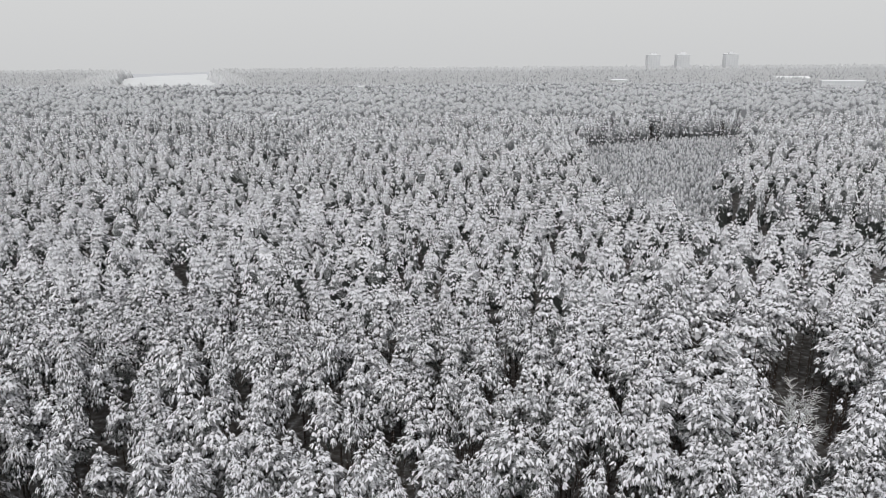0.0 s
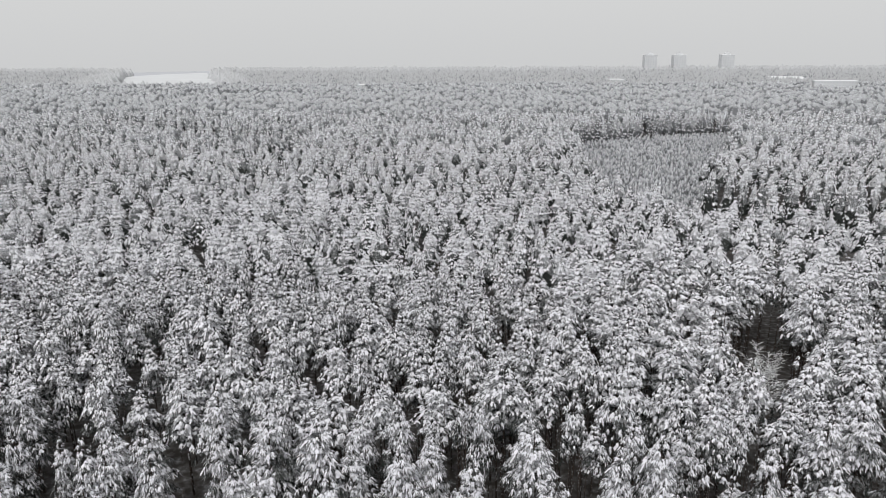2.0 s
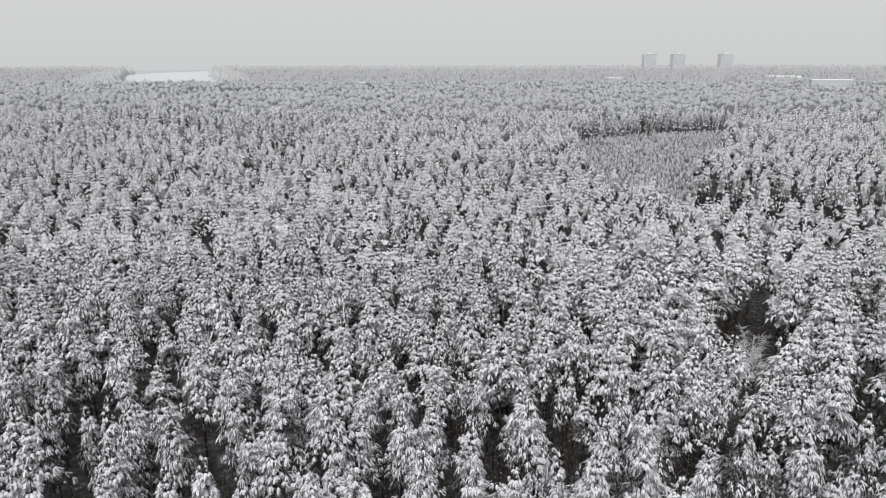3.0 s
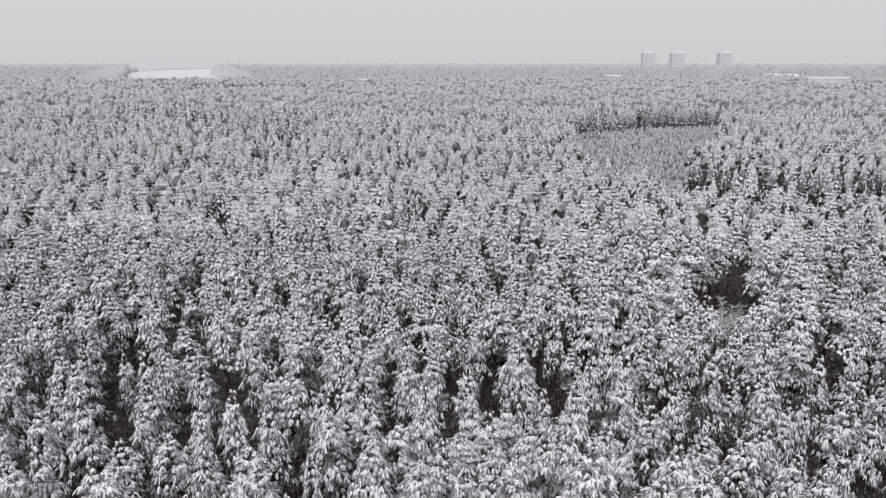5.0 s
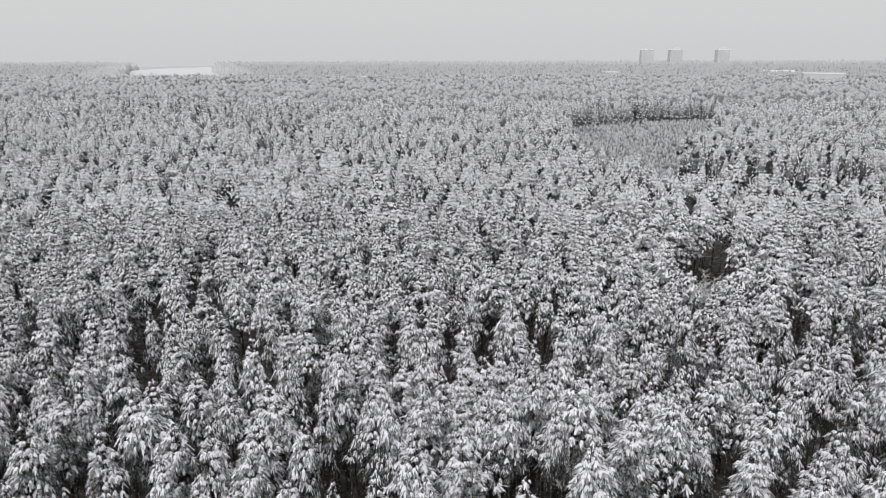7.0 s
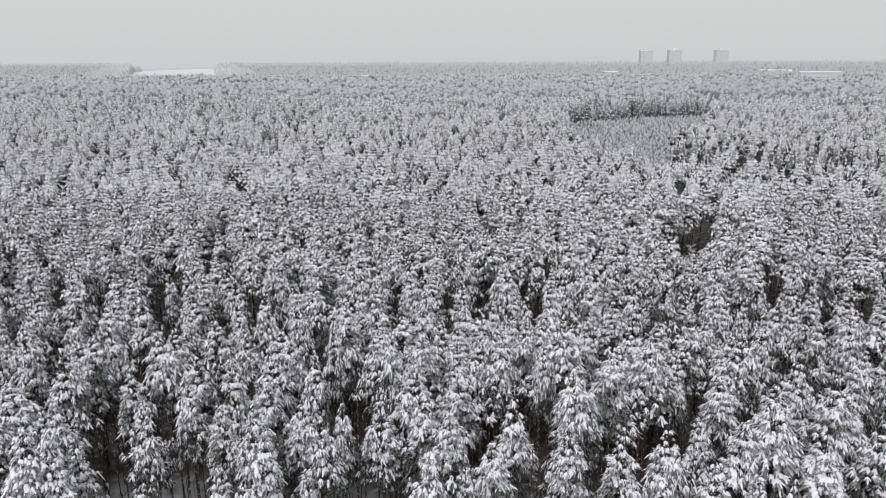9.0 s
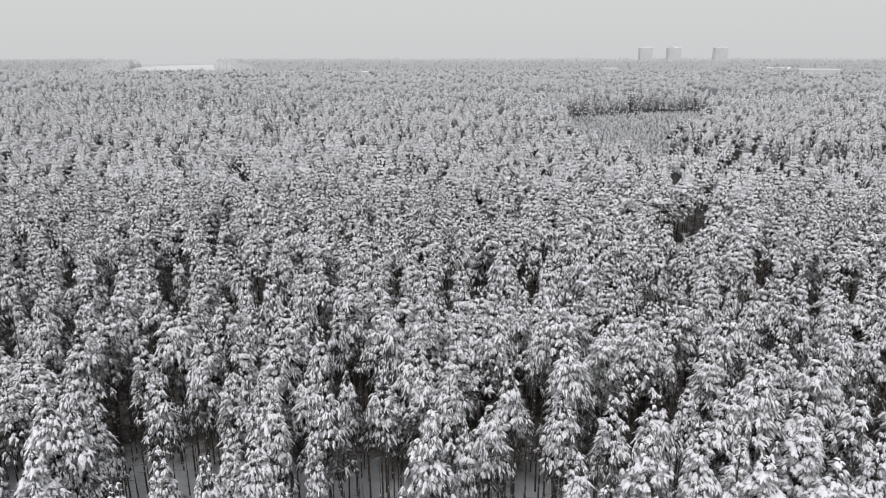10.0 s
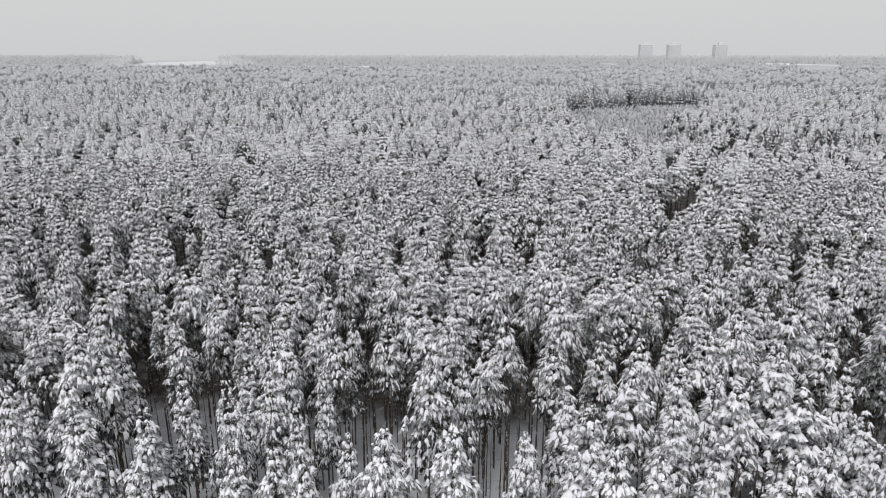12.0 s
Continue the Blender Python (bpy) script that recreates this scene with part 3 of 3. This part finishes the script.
def grove(seed, step, x0, x1, y0, y1, apart=3.9, share=0.0, gaps=GAPS):
    """Jittered tree places in a rectangle, kept inside a fan about the flight line."""
    rng = np.random.default_rng(seed)
    gx, gy = np.meshgrid(np.arange(x0, x1, step), np.arange(y0, y1, step))
    x = (gx + (np.arange(gx.shape[0]) % 2)[:, None] * step * 0.5).ravel()
    y = gy.ravel()
    x = x + rng.uniform(-0.36, 0.36, x.shape) * step
    y = y + rng.uniform(-0.36, 0.36, y.shape) * step
    keep = (x > -13 - 0.73 * (y + 62)) & (x < 11 + 0.65 * (y + 62))
    for line, half in RIDES:
        keep &= ~near_line(x, y, line, half)
    keep &= ~inside(x, y, CLEARING) & ~inside(x, y, LAKE) & ~inside(x, y, MIST_GAP)
    for bx, by, br in BUILT:
        keep &= np.hypot(x - bx, y - by) > br
    keep &= (y > 13) | (x < -53) | (x > 47) | ((y > -16) & (rng.random(x.shape) < share))
    for line, half in gaps:
        keep &= ~near_line(x, y, line, half)
    if gaps:
        keep &= (((x - 52) / 28) ** 2 + ((y - 80) / 34) ** 2 > 1) | (rng.random(x.shape) < 0.8)
        keep &= (((x - 84) / 58) ** 2 + ((y - 138) / 92) ** 2 > 1) | (rng.random(x.shape) < 0.8)
    for px, py in LISTED_PINES:
        keep &= np.hypot(x - px, y - py) > apart
    return stand(rng, x[keep], y[keep])


def stand(rng, x, y):
    """Sizes and turns for trees at the places x, y."""
    n = len(x)
    old = 1 + 0.34 * np.exp(-(((x - 44) / 26) ** 2 + ((y - 98) / 34) ** 2))
    slow = 1 + 0.07 * np.sin(x * 0.05 + 2 * np.sin(y * 0.03)) + 0.05 * np.sin(y * 0.071 + 1)
    width = np.clip(rng.normal(1.0, 0.17, n), 0.62, 1.45) * old * slow
    tall = np.clip(rng.normal(1.0, 0.085, n), 0.75, 1.2) * (0.5 + 0.5 * old)
    return np.stack([x, y, rise(x, y), width, tall, rng.random(n) * 6.28318], axis=1)


# ---- setting ----
def ground_sheet():
    xs = np.concatenate([np.linspace(-1800, -160, 30), np.linspace(-150, 150, 61), np.linspace(160, 1800, 30)])
    ys = np.concatenate([np.linspace(-300, -65, 12), np.linspace(-60, 200, 53), np.linspace(208, 460, 32), np.linspace(480, 1900, 34)])
    gx, gy = np.meshgrid(xs, ys)
    gz = rise(gx, gy) + 0.05 * np.sin(gx * 1.3 + np.sin(gy * 0.9)) * np.cos(gy * 1.1)
    v = np.stack([gx, gy, gz], axis=2).reshape(-1, 3)
    w = len(xs)
    i = (np.arange(len(ys) - 1)[:, None] * w + np.arange(w - 1)[None]).ravel()
    f = np.concatenate([np.stack([i, i + 1, i + w + 1], 1), np.stack([i, i + w + 1, i + w], 1)])
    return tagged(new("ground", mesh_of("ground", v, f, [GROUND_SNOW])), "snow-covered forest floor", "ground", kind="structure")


ground_sheet()


def lake():
    bm = bmesh.new()
    bm.faces.new([bm.verts.new((x, y, 1.2)) for x, y in LAKE])
    r = bmesh.ops.extrude_face_region(bm, geom=bm.faces[:])
    for e in r["geom"]:
        if isinstance(e, bmesh.types.BMVert):
            e.co.z -= 2.5
    bmesh.ops.recalc_face_normals(bm, faces=bm.faces)
    me = bpy.data.meshes.new("lake")
    bm.to_mesh(me)
    bm.free()
    me.materials.append(LAKE_SNOW)
    return tagged(new("frozen_lake", me), "frozen lake under white snow beyond the forest", "water", kind="structure")


lake()


def haze_backdrop():
    """Misty distance that closes the view behind the last woods: a glowing sheet in haze tones."""
    m = bpy.data.materials.new("mist")
    m.use_nodes = True
    n, l = m.node_tree.nodes, m.node_tree.links
    n.clear()
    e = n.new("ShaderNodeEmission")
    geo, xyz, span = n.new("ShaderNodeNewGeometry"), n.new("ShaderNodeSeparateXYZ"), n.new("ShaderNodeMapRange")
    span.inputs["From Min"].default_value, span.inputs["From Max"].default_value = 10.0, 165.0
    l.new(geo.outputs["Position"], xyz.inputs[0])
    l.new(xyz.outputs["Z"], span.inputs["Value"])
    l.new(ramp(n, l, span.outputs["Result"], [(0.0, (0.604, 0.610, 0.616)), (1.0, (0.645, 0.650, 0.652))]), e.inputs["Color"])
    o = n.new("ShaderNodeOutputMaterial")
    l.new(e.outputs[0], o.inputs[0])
    a = np.linspace(radians(20), radians(160), 40)
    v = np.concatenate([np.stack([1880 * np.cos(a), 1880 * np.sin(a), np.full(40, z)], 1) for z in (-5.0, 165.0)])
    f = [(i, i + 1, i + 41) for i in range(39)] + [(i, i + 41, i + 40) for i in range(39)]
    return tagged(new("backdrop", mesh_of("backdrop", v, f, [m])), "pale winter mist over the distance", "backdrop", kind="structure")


haze_backdrop()

# ---- woods: coarser with distance, their tones paled for haze ----
front, inner = np.array(FRONT_PINES + INNER_WEST_PINES + INNER_EAST_PINES), np.array(STAND_PINES + DEEP_PINES)
marked = stand(np.random.default_rng(7), front[:, 0], front[:, 1])
near = grove(11, 5.1, -130, 130, -22, 60, 4.2, share=0.66)
near = np.concatenate([marked, near])
near = near[np.argsort(np.hypot(near[:, 0] * 0.75, near[:, 1] + 50))]
singles, others = near[:300], near[300:]
middle = np.concatenate([others, stand(np.random.default_rng(8), inner[:, 0], inner[:, 1]), grove(12, 5.1, -170, 170, 60, 112, 4.1)])
MID = [coarse_pine(200 + i, 17.0 + 0.5 * (i % 3), 7.4, 2.6 + 0.16 * (i % 4), 10, 6.2, 0.68) for i in range(9)]
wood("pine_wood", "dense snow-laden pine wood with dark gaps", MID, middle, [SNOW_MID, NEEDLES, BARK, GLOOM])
beyond = grove(13, 5.6, -260, 240, 112, 205)
LOOSE = [packed_pine(300 + i, 17.2, 7.4, 2.85, 9, 6.4, 1.2, 3, 0.42, 9, 3, 0.5) for i in range(10)]
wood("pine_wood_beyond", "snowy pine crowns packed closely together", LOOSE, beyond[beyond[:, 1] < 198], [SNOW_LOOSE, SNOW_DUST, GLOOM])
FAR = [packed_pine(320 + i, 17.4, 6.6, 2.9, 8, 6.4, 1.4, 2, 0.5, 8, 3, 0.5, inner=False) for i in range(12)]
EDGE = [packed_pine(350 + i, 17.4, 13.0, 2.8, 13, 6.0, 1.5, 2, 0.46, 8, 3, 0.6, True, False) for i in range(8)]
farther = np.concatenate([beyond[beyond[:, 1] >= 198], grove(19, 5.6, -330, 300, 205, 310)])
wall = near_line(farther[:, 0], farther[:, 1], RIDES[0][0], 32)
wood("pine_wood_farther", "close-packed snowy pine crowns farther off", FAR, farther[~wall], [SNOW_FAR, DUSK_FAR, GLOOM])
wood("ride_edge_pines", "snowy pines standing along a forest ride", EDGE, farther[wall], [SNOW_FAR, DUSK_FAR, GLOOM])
CONES = [packed_pine(400 + i, 17.5, 6.2, 2.95, 6, 5.6, 1.75, 1, 0.5, 8, 3, 0.5, inner=False) for i in range(12)]
TUFTS = [domed_pine(430 + i, 17.5, 6.0, 3.05, 9, 2, 15, 0.44) for i in range(12)]
distant = grove(14, 5.6, -620, 600, 310, 620)
rim = near_line(distant[:, 0], distant[:, 1], CLEARING[9:], 14) | near_line(distant[:, 0], distant[:, 1], RIDES[1][0], 22)
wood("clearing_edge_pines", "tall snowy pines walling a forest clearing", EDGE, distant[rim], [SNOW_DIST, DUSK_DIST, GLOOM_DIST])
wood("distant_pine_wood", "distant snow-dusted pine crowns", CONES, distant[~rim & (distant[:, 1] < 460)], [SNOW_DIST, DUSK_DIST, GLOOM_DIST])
wood("haze_greyed_pine_wood", "pine tops of a far wood greyed by painted haze", TUFTS, distant[~rim & (distant[:, 1] >= 460)], [SNOW_GREY, DUSK_GREY, GLOOM_GREY])
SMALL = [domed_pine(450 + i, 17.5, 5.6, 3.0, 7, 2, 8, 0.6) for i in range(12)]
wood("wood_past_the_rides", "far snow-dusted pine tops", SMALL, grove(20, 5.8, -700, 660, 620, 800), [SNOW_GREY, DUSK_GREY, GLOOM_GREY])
TIPS = [ridged_cone(500 + i, 17.8, 8.0, 3.4, 6, 1) for i in range(9)]
far_off = np.concatenate([grove(15, 6.0, -900, 860, 800, 1060), grove(17, 8.5, -1250, 1180, 1060, 1430)])
thinly_hazed = far_off[:, 1] < 1060
shore = near_line(far_off[:, 0], far_off[:, 1], LAKE + LAKE[:1], 30)
wood("far_woods", "far woods paled by painted haze", TIPS, far_off[thinly_hazed & ~shore], [SNOW_HAZE])
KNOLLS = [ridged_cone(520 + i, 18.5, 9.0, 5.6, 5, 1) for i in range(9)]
pale = ~thinly_hazed & (far_off[:, 1] < 1260)
wood("farthest_woods", "woods at the edge of the mist, paled by painted haze", KNOLLS, far_off[pale & ~shore], [SNOW_PALE])
wood("woods_in_mist", "woods almost lost in the mist, haze painted in", KNOLLS, far_off[~thinly_hazed & ~pale & ~shore], [SNOW_MIST])
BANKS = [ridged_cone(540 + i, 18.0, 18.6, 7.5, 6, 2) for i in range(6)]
wood("lakeside_woods", "woods round a frozen lake, paled by painted haze", BANKS, far_off[shore], [SNOW_MIST])

# young trees in the clearing and on the rides
YOUNG = [domed_pine(600 + i, 4.4, 3.8, 0.95, 5, 2, 6, 0.6) for i in range(8)]


def thicket(seed):
    rng = np.random.default_rng(seed)
    gx, gy = np.meshgrid(np.arange(36, 240, 2.1), np.arange(180, 440, 2.1))
    x = gx.ravel() + rng.uniform(-0.8, 0.8, gx.size)
    y = gy.ravel() + rng.uniform(-0.8, 0.8, gx.size)
    k = inside(x, y, CLEARING) | near_line(x, y, RIDES[0][0], 13)
    x, y = x[k], y[k]
    return np.stack([x, y, rise(x, y), rng.uniform(0.7, 1.2, len(x)), rng.uniform(0.6, 1.3, len(x)), rng.random(len(x)) * 6.28], axis=1)


wood("young_pine_thicket", "low thicket of snowy young pines in a clearing", YOUNG, thicket(16), [SNOW_YOUNG, DUSK_DIST, DUSK_DIST])

# slender suppressed stems between the big pines
def stems(seed):
    rng = np.random.default_rng(seed)
    protos = []
    for i in range(6):
        h = 8.5 + 0.9 * i
        sets = [tube([(0, 0, -0.3), (0.05, 0, h * 0.5), (0, 0.06, h)], [0.10, 0.075, 0.02], 4)]
        for k in range(9):
            a, z, ln = rng.random() * 6.28, h * rng.uniform(0.35, 0.98), rng.uniform(0.4, 1.1)
            sets.append(tube([(0, 0, z), (math.cos(a) * ln, math.sin(a) * ln, z - 0.15 * ln)], [0.022, 0.006], 3))
        v, f = join(sets)
        protos.append((v, f, np.zeros(len(f), dtype=int)))
    return protos


wood("slender_stems", "thin bare suppressed pine stems under the canopy", stems(5), np.concatenate([grove(18, 2.1, -70, 70, -20, 45, 0.8, 0.75, []), grove(22, 2.4, -20, 66, 45, 110, 0.8, 0.75, [])]), [BARK])

# ---- single pines along the forest's edge ----
PINES = [pine_tree(20 + i, 16.6 + 0.45 * (i % 4), 8.6 + 0.6 * (i % 3), 2.45 + 0.16 * (i % 4)) for i in range(8)]
EDGE_PINES = [pine_tree(40 + i, 16.4 + 0.5 * (i % 4), 9.6 + 0.6 * (i % 3), 2.35 + 0.16 * (i % 4), True) for i in range(7)]
for thing in EDGE_PINES:
    tagged(thing, "pine at the forest's edge under heavy lumps of snow", group="edge pines of the stand")
tilt = np.random.default_rng(9).normal(0, 0.022, (len(singles), 2))
for kinds, chosen in ((EDGE_PINES, singles[:, 1] < 1.0), (PINES, singles[:, 1] >= 1.0)):
    for i, (x, y, z, width, tall, turn) in enumerate(singles[chosen]):
        if i < len(kinds):
            kinds[i].matrix_basis = pose(x, y, z)
        else:
            copy_thing(kinds[i % len(kinds)], Matrix.LocRotScale((x, y, z), Euler((tilt[i, 0], tilt[i, 1], turn)), (width, width, tall)))


# ---- buildings beyond the woods ----
def box_into(bm, x0, x1, y0, y1, z0, z1):
    r = bmesh.ops.create_cube(bm, size=1.0)
    for v in r["verts"]:
        v.co = Vector(((x0 + x1) / 2 + v.co.x * (x1 - x0), (y0 + y1) / 2 + v.co.y * (y1 - y0), (z0 + z1) / 2 + v.co.z * (z1 - z0)))


def boxes(name, mat, dims, edge=0.0):
    bm = bmesh.new()
    for d in dims:
        box_into(bm, *d)
    if edge:
        bmesh.ops.bevel(bm, geom=bm.edges[:], offset=edge, segments=1, affect="EDGES")
    me = bpy.data.meshes.new(name)
    bm.to_mesh(me)
    bm.free()
    me.materials.append(mat)
    return me


def block(name, label, x, y, wide, deep, high, floors, bays, cap, turn=0.0):
    """A flat-roofed building: walls, snowy roof with its edge, windows, roof house."""
    root = tagged(new(name), label, "building", "buildings beyond the woods")
    root.matrix_basis = pose(x, y, 0, 0, 0, turn)
    part("wall", boxes("wall", CONCRETE, [(-wide / 2, wide / 2, -deep / 2, deep / 2, -1, high)], 0.1), root)
    part("roof", boxes("roof", ROOF_SNOW, [(-wide / 2 - 0.3, wide / 2 + 0.3, -deep / 2 - 0.3, deep / 2 + 0.3, high, high + 0.7)], 0.15), root, "flat roof under snow")
    if cap:
        part("roof_house", boxes("roof_house", CONCRETE, [(-cap, cap, -cap * 0.7, cap * 0.7, high + 0.7, high + 4.2)], 0.1), root)
        part("mast", boxes("mast", CONCRETE, [(-0.2, 0.2, -0.2, 0.2, high + 4.2, high + 8)]), root)
    pane = boxes("window", GLASS, [(-0.8, 0.8, -0.06, 0.06, -0.75, 0.75)])
    for f in range(floors):
        for k in range(bays):
            w = part("window", pane, root)
            w.location = (wide * ((k + 0.5) / bays - 0.5), -deep / 2 - 0.03, high * (f + 0.55) / floors)


for x, y in ((325, 1345), (381, 1352), (474, 1362)):
    block("apartment_tower", "pale high-rise apartment tower half lost in mist", x, y, 23, 20, 40, 13, 5, 5)
block("apartment_block", "long pale apartment block with a snowy flat roof", 390, 772, 42, 14, 20.0, 6, 14, 0, -14)
block("warehouse", "low warehouse with a wide white snowy roof", 414, 950, 42, 60, 15.5, 3, 8, 0, -20)
block("pavilion", "small building with a white snowy roof among pines", 169, 860, 17, 16, 18, 5, 5, 0)
block("cabin", "small snow-roofed cabin among the pines", -129, 750, 6, 9, 18, 5, 2, 0)


# ---- bare shrub in the opening ----
def bare_shrub(x, y, seed):
    """A leafless shrub: arching stems that fork, with snow lying along the twigs."""
    rng = np.random.default_rng(seed)
    root = tagged(new("bare_shrub"), "leafless shrub with snow-lined arching twigs in an opening", "shrub")
    root.matrix_basis = pose(x, y, float(rise(np.array(x), np.array(y))))
    stems_, twigs, lines = [], [], []
    for i in range(14):
        a, h, out_ = rng.random() * 6.28, rng.uniform(5.0, 8.5), rng.uniform(1.4, 3.8)
        d = np.array([math.cos(a), math.sin(a), 0])
        p = [np.array([0.0, 0, -0.1]) + d * 0.15, d * out_ * 0.25 + [0, 0, h * 0.45], d * out_ * 0.6 + [0, 0, h * 0.82], d * out_ + [0, 0, h]]
        stems_.append(tube(p, [0.06, 0.045, 0.03, 0.01], 5))
        for k in range(26):
            t = rng.uniform(0.3, 1.0)
            q = np.array([np.interp(t * 3, range(4), [v[c] for v in p]) for c in range(3)])
            b = a + rng.normal(0, 0.9)
            e = np.array([math.cos(b), math.sin(b), rng.uniform(0.0, 0.7)]) * rng.uniform(0.6, 1.5)
            twigs.append(tube([q, q + e * 0.55 + [0, 0, 0.05], q + e], [0.018, 0.012, 0.004], 3))
            lines.append(tube([q + [0, 0, 0.025], q + e * 0.55 + [0, 0, 0.085], q + e + [0, 0, 0.02]], [0.03, 0.035, 0.012], 3))
    for name, sets, mat, label in (("stemwork", stems_, BARK, ""), ("twigs", twigs, BARK, ""), ("snow_lining", lines, ROOF_SNOW, "snow lying along the twigs")):
        v, f = join(sets)
        tagged(part(name, mesh_of(name, v, f, [mat]), root, label), kind="stuff")


bare_shrub(46.5, 86.5, 31)
bare_shrub(45.0, 81.5, 32)
bare_shrub(49.0, 91.5, 33)
